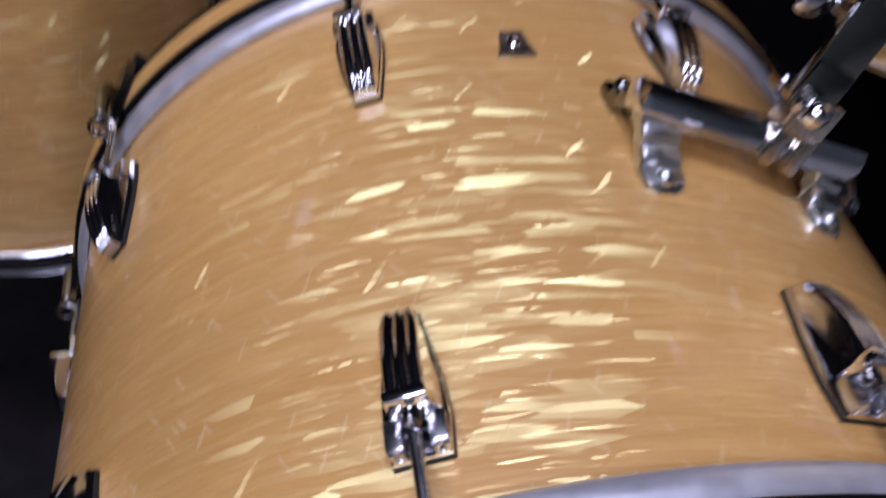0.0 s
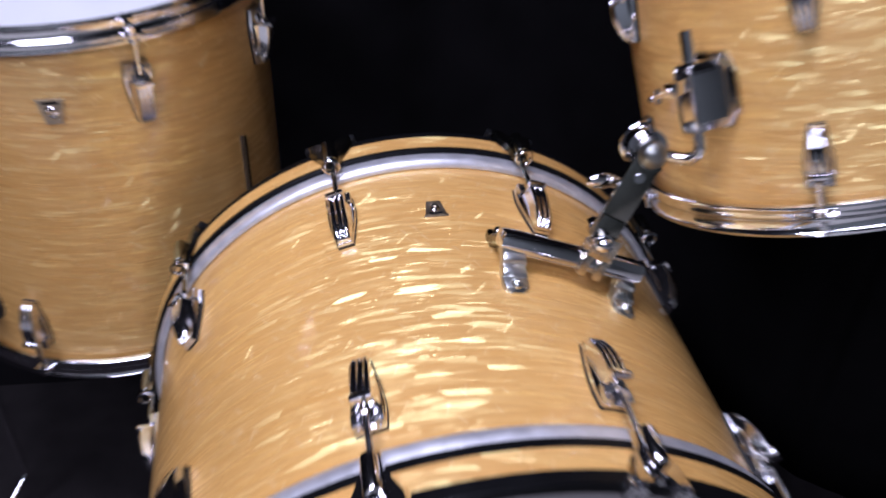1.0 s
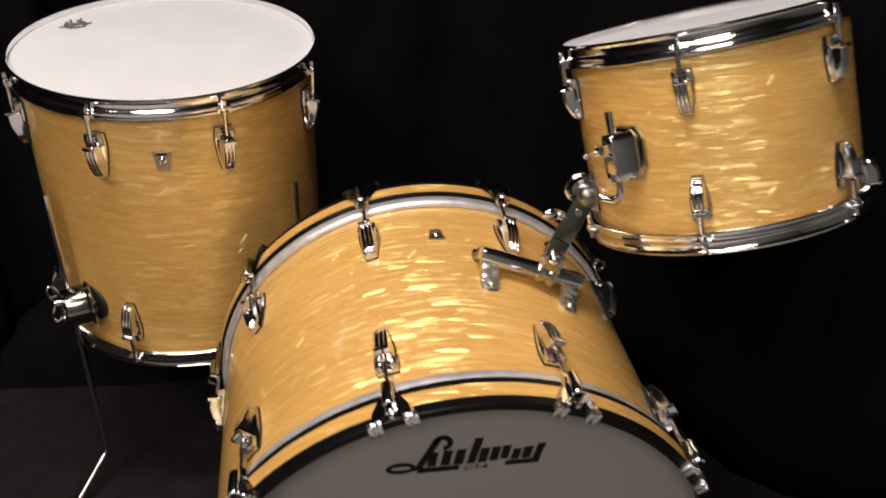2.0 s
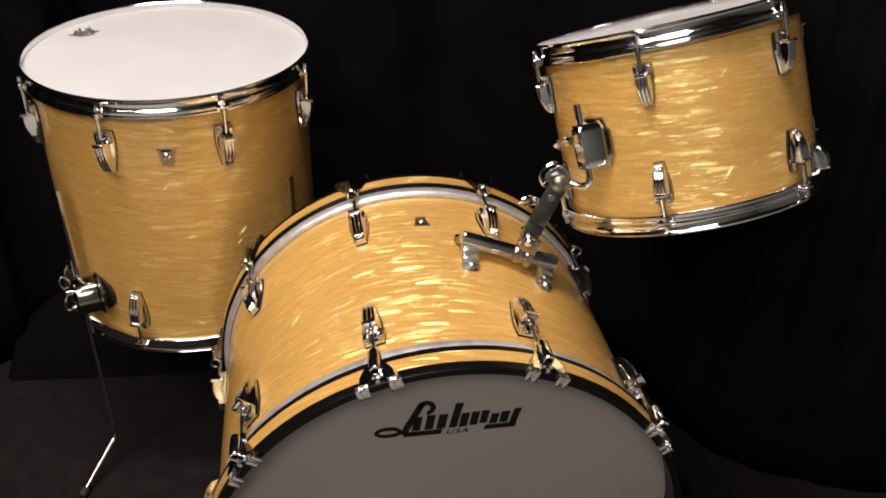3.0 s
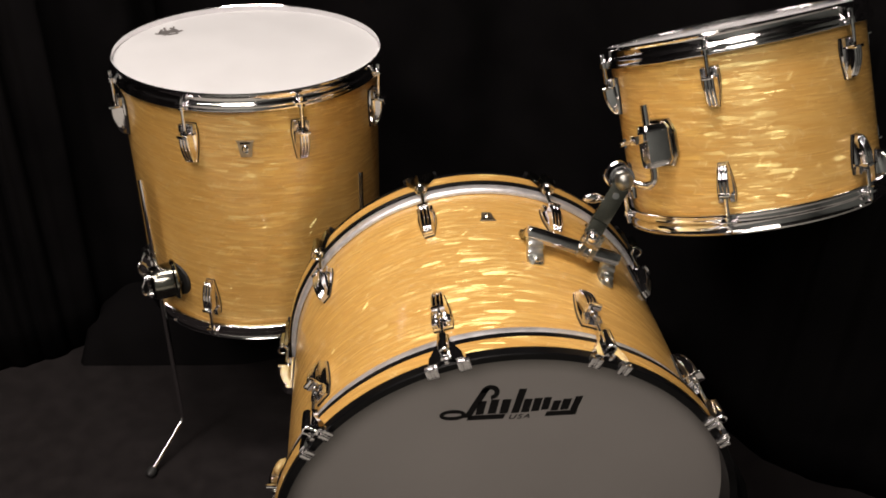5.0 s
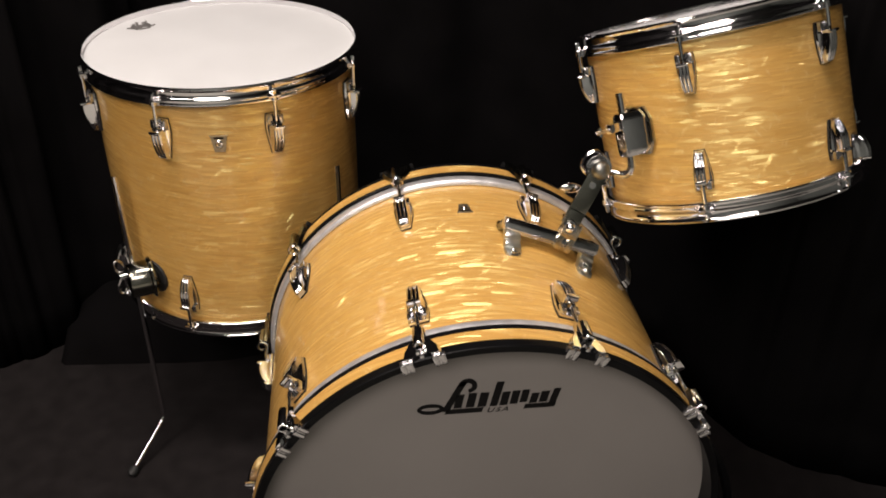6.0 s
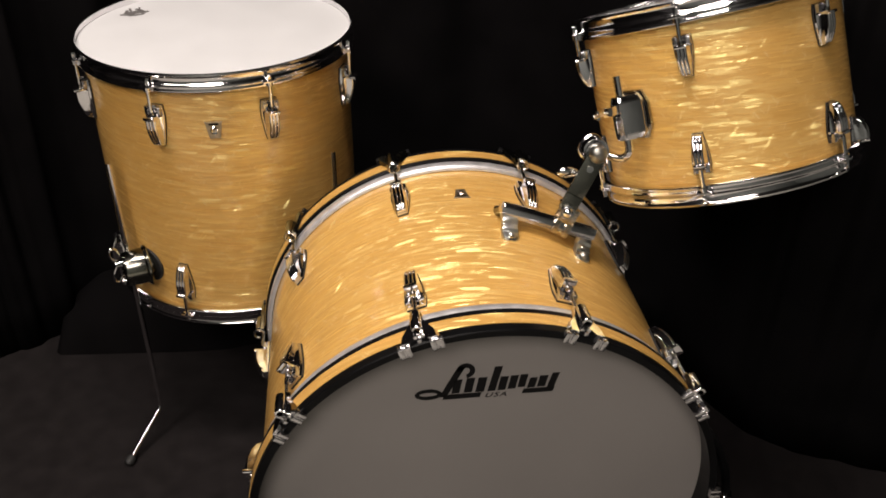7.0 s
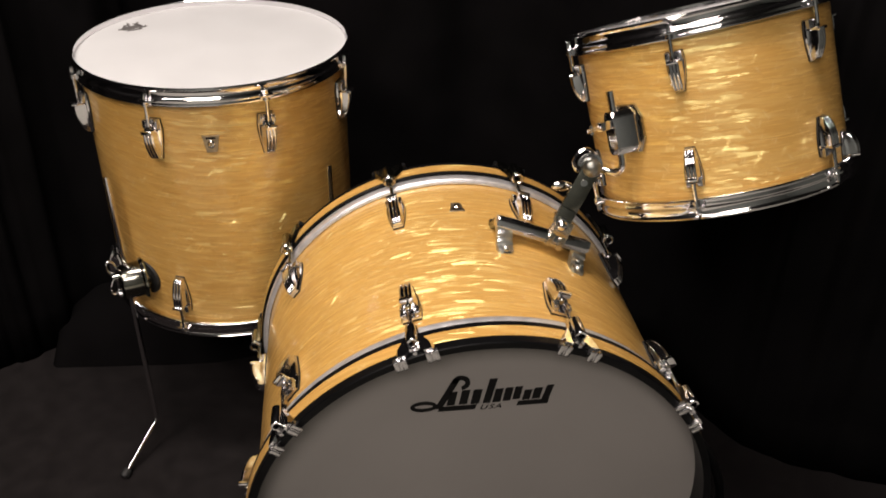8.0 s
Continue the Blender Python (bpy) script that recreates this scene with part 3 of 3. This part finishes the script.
FT = (-0.3449, 0.4428, 0.4101)
floor_tom, floor_head = tom("floor_tom", leaning(*FT, TILT_X, TILT_Y), 0.2032, 0.425, 8, -22.5 + 2.0, 0.0785, 0.3490, (1.0, 0.98, 0.94), 1.9, -0.0853,
                            "amber pearl wrapped floor tom standing on three chrome legs")


def leg_bracket():
    """Barrel-shaped leg holder set askew on the wall: foot, flange ring and barrel, local y outwards before the turn."""
    bm = lathe([(0.0001, -0.010), (0.0150, -0.010), (0.0190, 0.0005), (0.0330, 0.0015), (0.0342, 0.0035), (0.0330, 0.0065), (0.0300, 0.0080), (0.0288, 0.0090), (0.0280, 0.0370), (0.0266, 0.0395), (0.0225, 0.0405), (0.0205, 0.0390), (0.0001, 0.0390)], 40)
    bm.transform(pose(0, 0, 0, 0, 0, -29) @ pose(0, 0, 0, -90))
    return bm


# bracket's dark reflections are put into its colour
BRACKET = mesh_of(leg_bracket(), DIM_METAL, 35, "leg_bracket")
for a in (-47, 50, 181):
    b = place("leg_bracket", BRACKET, floor_tom, on_shell(a + 7.0, 0.2032, -0.337))
    bm = lathe([(0.0001, -0.004), (0.0290, -0.004), (0.0295, 0.0005), (0.0280, 0.0026), (0.0001, 0.0030)], 36)
    bm.transform(pose(0, 0, 0, -90))
    part("gasket", bm, RUBBER, b, "black rubber gasket")
    wing_screw("wing_screw", b, pose(0.0225, 0.0345, 0.010, 0, 0, -29) @ pose(0, 0, 0, -90) @ pose(0, 0, 0, 0, 0, 90), 0.060)
    seat = on_shell(a, 0.2035, -0.352)
    ground = -(FT[2] - FLOOR - 0.0045 - 0.352)
    bm = bmesh.new()
    toe = Vector((-0.0250, 0.1090, ground + 0.012))
    knee = Vector((0, 0.0190, ground + 0.0620))
    bent(bm, [(0, 0.0190, 0.195), knee, toe], 0.0043, 16, 0.012)
    leg = part("leg", bm, CHROME, floor_tom, "bent chrome leg", seat)
    bm = bmesh.new()
    end = (toe - knee).normalized()
    rod(bm, 0.0074, toe - end * 0.010, toe + end * 0.006, 18, 0.0095, 0.002)
    part("rubber_foot", bm, RUBBER, leg, "black rubber foot")

# ---- rack tom ----
RT = (0.3286, 0.1881, 0.5263)
RACK = leaning(*RT, -0.3446, -0.2044) @ pose(0, 0, 0, 0, 0, -28.84)
rack_tom, rack_head = tom("rack_tom", RACK, 0.1645, 0.2470, 6, 0.0, 0.0640, 0.1824, (0.88, 0.84, 0.75), 0, 0,
                          "amber pearl wrapped rack tom tilted on a chrome arm")


def mount_block():
    """Receiver on the tom's wall: six-sided flange and a faceted block, local y outwards."""
    bm = bmesh.new()
    waist = [(-1, -0.0205), (-0.75, -0.0275), (0.75, -0.0275), (1, -0.0205), (1, 0.0205), (0.75, 0.0275), (-0.75, 0.0275), (-1, 0.0205)]
    barrel = [(0.0225, 0.0010), (0.0215, 0.0080), (0.0092, 0.0310), (0.0080, 0.0325), (0.0062, 0.0318)]
    rings = [[bm.verts.new((x * w, y, z * (1.0 if y < 0.032 else 0.94))) for x, z in waist] for w, y in barrel]
    for a, b in zip(rings, rings[1:]):
        for k in range(8):
            bm.faces.new((a[k], a[(k + 1) % 8], b[(k + 1) % 8], b[k]))
    bm.faces.new(rings[0])
    bm.faces.new(rings[-1])
    bmesh.ops.bevel(bm, geom=list(bm.edges), offset=0.0009, segments=2, affect="EDGES")
    return bm


def mount_flange():
    """Eight-sided foot plate under the receiver block, with a rolled rim."""
    bm = bmesh.new()
    flange = [(-0.027, -0.015), (-0.018, -0.031), (0.018, -0.031), (0.027, -0.015), (0.027, 0.015), (0.018, 0.031), (-0.018, 0.031), (-0.027, 0.015)]
    rings = [[bm.verts.new((x * k, y, z * k)) for x, z in flange] for k, y in ((1.0, -0.001), (1.0, 0.0030), (0.96, 0.0052), (0.84, 0.0058))]
    for a, b in zip(rings, rings[1:]):
        for k in range(8):
            bm.faces.new((a[k], a[(k + 1) % 8], b[(k + 1) % 8], b[k]))
    bm.faces.new(rings[0])
    bm.faces.new(rings[-1])
    bmesh.ops.bevel(bm, geom=list(bm.edges), offset=0.0008, segments=2, affect="EDGES")
    return bm


MOUNT = on_shell(-27.7, 0.1647, -0.1255)
block = part("mount_block", mount_block(), CHROME, rack_tom, "faceted chrome tom receiver block", MOUNT, 14)
part("foot_plate", mount_flange(), DARK_CHROME, block, "eight-sided chrome foot plate", smooth=20)
bm = box(bmesh.new(), 0.0105, 0.018, 0.0115, pose(0, 0.0415, 0.013), 0.0018)
rod(bm, 0.0026, (0, 0.048, 0.013), (0, 0.073, 0.013), 12, bevel=0.0006)
rod(bm, 0.0022, (0, 0.064, 0.007), (0, 0.064, 0.019), 12, bevel=0.0006)
part("set_bolt", bm, CHROME, block, "chrome set bolt with a pin")

# extra lug shape without a rod, standing in for an unidentified chrome fitting
put_lug(rack_tom, 79, 0.1645, -0.2090, -1, (0.9, 0.86, 0.62))

# ---- tom holder between bass drum and rack tom ----
BASS = pose(0, 0, 0, -90)
holder = thing("tom_holder", Matrix.Translation((0.104, 0.02, 0.29)), "chrome tom holder with a flat arm clamped on the bass drum", "tom holder")
HERE = Matrix.Translation((-0.104, -0.02, -0.29))


def held(name, bm, label="", parent=None, smooth=32.0, mat=CHROME):
    bm.transform(HERE)
    return part(name, bm, mat, parent or holder, label, smooth=smooth)


def basis(at, z, y):
    """Pose at a point with local z along z and local y as near y as may be."""
    z = Vector(z).normalized()
    y = Vector(y)
    y = (y - z * y.dot(z)).normalized()
    x = y.cross(z)
    return Matrix(((x.x, y.x, z.x, at[0]), (x.y, y.y, z.y, at[1]), (x.z, y.z, z.z, at[2]), (0, 0, 0, 1)))


LEFT, RIGHT = Vector((0.041, 0.031, 0.3005)), Vector((0.166, 0.0199, 0.2598))
along = RIGHT - LEFT
bm = bmesh.new()
m = basis((LEFT + RIGHT) / 2, along, (0, 0.38, 1))
box(bm, 0.0235, 0.0165, along.length, m, 0.0052)
box(bm, 0.017, 0.006, along.length - 0.006, m @ pose(0, -0.0065, 0), 0.0015)
rail = held("rail", bm, "rounded chrome rail")
for angle in (10.0, 31.2):
    for side in (1, -1):  # toward the front and the rear of the bass drum
        bm = bmesh.new()
        at = BASS @ on_shell(angle, BR, 0.028 if side == 1 else 0.030, -side)
        prof = [(0.000, 0.0250), (0.0050, 0.0255), (0.0100, 0.0235), (0.0120, 0.0190), (0.0160, 0.0180), (0.0190, 0.0160), (0.0200, 0.0125), (0.0250, 0.0115), (0.0285, 0.0095), (0.0300, 0.0062), (0.0380, 0.0056), (0.0430, 0.0044), (0.0455, 0.0015)]
        rows = []
        for k, (z, y) in enumerate(prof):
            w = (0.0105 + 0.0008 * (k > 8) - 0.0004 * (k in (3, 6))) * {10: 0.97, 11: 0.82, 12: 0.45}.get(k, 1.0)
            low = max(-0.0015, y - 0.0125)
            r = min(0.0028, (y - low) * 0.4)
            ring = [(-w, low), (-w, y - r), (-w + r * 0.3, y - r * 0.3), (-w + r, y), (w - r, y), (w - r * 0.3, y - r * 0.3), (w, y - r), (w, low)]
            rows.append([bm.verts.new(at @ Vector((x, yy, z * 0.90))) for x, yy in ring])
        for ra, rb in zip(rows, rows[1:]):
            for k in range(8):
                bm.faces.new((ra[k], ra[(k + 1) % 8], rb[(k + 1) % 8], rb[k]))
        bm.faces.new(rows[0])
        bm.faces.new(rows[-1])
        ball(bm, 0.0055, at @ Vector((0, 0.0045, 0.0340)), (1, 1, 1))
        # rear feet get the darkened colour in place of dark reflections
        held("foot", bm, "stepped chrome foot", smooth=24.0, mat=SATIN if side == 1 else DIM_METAL)
CLAMP, JOINT = Vector((0.1262, 0.0222, 0.2975)), Vector((0.1628, 0.0350, 0.3690))
armdir = (JOINT - CLAMP).normalized()
face = Vector((-0.12, -1.0, 0.28))
bm = bmesh.new()
m = basis(CLAMP + Vector((0, -0.0085, -0.006)), armdir, Vector((-0.10, -1.0, 0.02)))
box(bm, 0.0236, 0.0050, 0.022, m @ pose(0, 0, 0.002), 0.0014)
for s in (-1, 1):
    box(bm, 0.0082, 0.0050, 0.020, m @ pose(0.0078 * s, 0, -0.017), 0.0014)
    box(bm, 0.0070, 0.0160, 0.010, m @ pose(0.0078 * s, -0.008, -0.004), 0.0012)
held("clamp", bm, "forked chrome clamp, warm reflections put into its colour", mat=WARM_CHROME)
m = basis((CLAMP + JOINT) / 2 - armdir * 0.002, armdir, face)
bm = bmesh.new()
L = (JOINT - CLAMP).length
box(bm, 0.0235, 0.0062, L - 0.004, m, 0.0011)
box(bm, 0.0215, 0.0035, L * 0.30, m @ pose(0, 0.0035, -L * 0.36), 0.0009)
rod(bm, 0.01175, m @ Vector((0, -0.0037, L / 2)), m @ Vector((0, 0.0037, L / 2)), 28)
arm = held("arm", bm, "flat metal arm, dark reflections put into its colour", mat=DIM_METAL)
n3 = m.to_3x3() @ Vector((0, 1, 0))
bm = bmesh.new()
ball(bm, 0.0072, CLAMP + n3 * 0.013, (1, 1, 1))
rod(bm, 0.0085, CLAMP + n3 * 0.004, CLAMP + n3 * 0.013, 20)
rod(bm, 0.005, CLAMP - n3 * 0.030, CLAMP + n3 * 0.002, 14)
rod(bm, 0.0068, CLAMP - n3 * 0.034, CLAMP - n3 * 0.022, 6)
held("clamp_bolt", bm, "domed chrome bolt")
bm = bmesh.new()
at = CLAMP + armdir * L * 0.74
rod(bm, 0.0045, at + n3 * 0.002, at + n3 * 0.0048, 18, bevel=0.0006)
held("screw", bm)
bm = bmesh.new()
rod(bm, 0.0135, JOINT - n3 * 0.004, JOINT - n3 * 0.012, 30, bevel=0.0012)
rod(bm, 0.0165, JOINT - n3 * 0.013, JOINT - n3 * 0.019, 30, bevel=0.0015)
rod(bm, 0.0125, JOINT - n3 * 0.020, JOINT - n3 * 0.034, 24, bevel=0.0015)
held("ratchet", bm, "stacked chrome ratchet joint")
bm = bmesh.new()
ball(bm, 0.0122, JOINT + n3 * 0.002, (1.0, 0.85, 1.0))
held("joint_cap", bm, "domed dull metal joint cap", mat=SATIN_DARK)
bm = bmesh.new()
hub = JOINT - n3 * 0.016 - armdir.cross(n3) * 0.0
sideways = armdir.cross(n3).normalized()
if sideways.x > 0:
    sideways = -sideways
ring = lathe([(0.0138 + 0.0023 * math.cos(k * math.pi / 4), 0.0023 * math.sin(k * math.pi / 4)) for k in range(8)], 32)
add(bm, ring, basis(hub + sideways * 0.010 + armdir * 0.002, n3, armdir) @ Matrix.Diagonal((0.9, 1.12, 1, 1)))
held("wing_loop", bm, "round chrome wing of the joint's screw")
# wing nut on the joint's side
bm = bmesh.new()
side = (armdir.cross(n3)).normalized()
if side.x > 0:
    side = -side
w0 = JOINT - n3 * 0.012 - armdir * 0.036
rod(bm, 0.0048, w0, w0 + side * 0.016, 16, bevel=0.0008)
ball(bm, 0.0075, w0 + side * 0.021 - armdir * 0.004, (1.75, 0.6, 1.0))
held("wing_nut", bm, "chrome wing nut")
# bent rod into the tom's receiver
low = RACK @ MOUNT @ Vector((0.0, 0.021, -0.052))
high = RACK @ MOUNT @ Vector((0.0, 0.021, 0.053))
start = JOINT - n3 * 0.026 + side * -0.004
bm = bmesh.new()
bent(bm, [start, start.lerp(low, 0.5) - Vector((0, 0, 0.006)), low, high], 0.0052, 16, 0.016)
held("bent_rod", bm, "bent chrome rod")


# ---- prints on the heads ----
def strokes(bm, rows, depth=0.0003):
    """Slanted plain bars: x, z of the foot, height, width, lean."""
    for x, z, h, w, lean in rows:
        lo = [bm.verts.new((x + dx + lean * dz, -depth, z + dz)) for dx, dz in ((-w / 2, 0), (w / 2, 0), (w / 2, h), (-w / 2, h))]
        hi = [bm.verts.new((v.co.x, 0.0, v.co.z)) for v in lo]
        for k in range(4):
            bm.faces.new((lo[k], lo[(k + 1) % 4], hi[(k + 1) % 4], hi[k]))
        bm.faces.new(lo)
        bm.faces.new(hi)
    return bm


HEAD_Y = FRONT - 0.020
PRINT = BASS.inverted() @ pose(-0.0062, HEAD_Y - 0.0009, 0.1862, 0, -1.0, 0)


def band(bm, cx, cz, rx, rz, a0, a1, w0, w1, depth=0.0003, n=28):
    """A flat curved band: part of an oval from a0 to a1 degrees, its width from w0 to w1."""
    rows = []
    for k in range(n + 1):
        a, w = radians(a0 + (a1 - a0) * k / n), w0 + (w1 - w0) * k / n
        c, d = math.cos(a), math.sin(a)
        rows.append([bm.verts.new((cx + (rx + q * w / 2) * c, y, cz + (rz + q * w / 2) * d)) for q, y in ((1, 0), (1, -depth), (-1, -depth), (-1, 0))])
    for a, b in zip(rows, rows[1:]):
        for k in range(4):
            bm.faces.new((a[k], a[(k + 1) % 4], b[(k + 1) % 4], b[k]))
    bm.faces.new(rows[0])
    bm.faces.new(rows[-1])
    return bm


for bar in ((-0.0492, -0.0160, 0.0440, 0.0090, 0.50), (-0.0275, -0.0202, 0.0072, 0.0440, 0.30),
            (-0.0345, -0.0118, 0.0205, 0.0094, 0.18), (-0.0200, -0.0116, 0.0215, 0.0098, 0.18), (-0.0060, -0.0120, 0.0215, 0.0104, 0.18), (0.0078, -0.0122, 0.0365, 0.0092, 0.22),
            (0.0195, -0.0120, 0.0205, 0.0096, 0.18), (0.0315, -0.0110, 0.0200, 0.0094, 0.18), (0.0430, -0.0095, 0.0190, 0.0090, 0.18), (0.0545, -0.0115, 0.0150, 0.0092, 0.22),
            (0.0665, -0.0110, 0.0165, 0.0100, 0.20), (0.0775, -0.0140, 0.0225, 0.0086, 0.28), (0.0625, -0.0197, 0.0070, 0.0370, 0.30)):
    part("printed_bar", strokes(bmesh.new(), [bar]), INK, front_head, "plain black printed bar", PRINT, 0)
for oval in ((-0.0660, -0.0108, 0.0132, 0.0054, 0, 360, 0.0054, 0.0054), (-0.0225, 0.0212, 0.0078, 0.0078, 178, -85, 0.0070, 0.0058)):
    part("printed_band", band(bmesh.new(), *oval), INK, front_head, "plain black printed band", PRINT, 0)
font = bpy.data.curves.new("country_line", "FONT")
font.body, font.size, font.shear, font.offset, font.space_character = "USA", 0.0098, 0.35, 0.0002, 1.25
text = bpy.data.objects.new("country_line", font)
country = bpy.data.meshes.new_from_object(text)
bpy.data.objects.remove(text)
bpy.data.curves.remove(font)
country.transform(pose(-0.0005, -0.0001, -0.0215, 90, 0, 0) @ Matrix.Diagonal((1.28, 1, 1, 1)))
country.materials.clear()
country.materials.append(INK)
place("printed_country_line", country, front_head, PRINT, "small slanted black print USA")

bm = bmesh.new()
for x, y, sx, sy, turn in ((0, 0, 0.030, 0.010, 8), (-0.012, 0.004, 0.014, 0.005, 60), (0.010, 0.006, 0.016, 0.005, -50), (-0.004, 0.010, 0.012, 0.004, 85), (0.016, -0.003, 0.014, 0.004, 20),
                            (-0.017, -0.004, 0.013, 0.004, -20), (0.004, -0.009, 0.018, 0.004, 5), (-0.006, -0.007, 0.012, 0.004, 40), (0.011, 0.012, 0.009, 0.003, 70)):
    box(bm, sx, sy, 0.0003, pose(x, y, 0, 0, 0, turn))
bm.transform(pose(-0.140, 0.091, -0.0080, 0, 0, 20) @ Matrix.Diagonal((1.0, 1.5, 1.0, 1.0)))
part("emblem", bm, GREY_INK, floor_head, "plain dark grey printed emblem", smooth=0)

# ---- spurs of the bass drum ----
for s, line in ((1, [(0.262, 0.0, 0.055), (0.318, 0.0, 0.012), (0.352, 0.0, -0.045), (0.370, 0.0, -0.10), (0.375, 0.0, -0.155), (0.378, -0.01, -0.285)]),
                (-1, [(0.235, 0.0, -0.135), (0.262, 0.0, -0.16), (0.275, -0.005, -0.20), (0.280, -0.008, -0.24), (0.282, -0.01, -0.285)])):
    bm = bmesh.new()
    pts = [(s * p.x, -0.10 + p.y, p.z) for p in spline(line, 14)]
    for a, b in zip(pts, pts[1:]):
        rod(bm, 0.0062, a, b, 14)
        ball(bm, 0.0062, b)
    bm.transform(BASS.inverted())
    spur = part("spur", bm, LACQUER, bass, "curved dark spur leg")
    bm = bmesh.new()
    a, b = (Vector(q) for q in pts[9:11])
    rod(bm, 0.0095, a, b, 18, bevel=0.0012)
    rod(bm, 0.0108, a.lerp(b, 0.35), a.lerp(b, 0.65), 18, bevel=0.0012)
    bm.transform(BASS.inverted())
    part("collar", bm, CHROME, spur, "chrome collar")
    bm = bmesh.new()
    x = pts[-1][0]
    rod(bm, 0.0115, (x, -0.11, -0.270), (x, -0.11, FLOOR + 0.0045), 18, 0.009, 0.002)
    bm.transform(BASS.inverted())
    part("rubber_tip", bm, RUBBER, spur, "black rubber tip")
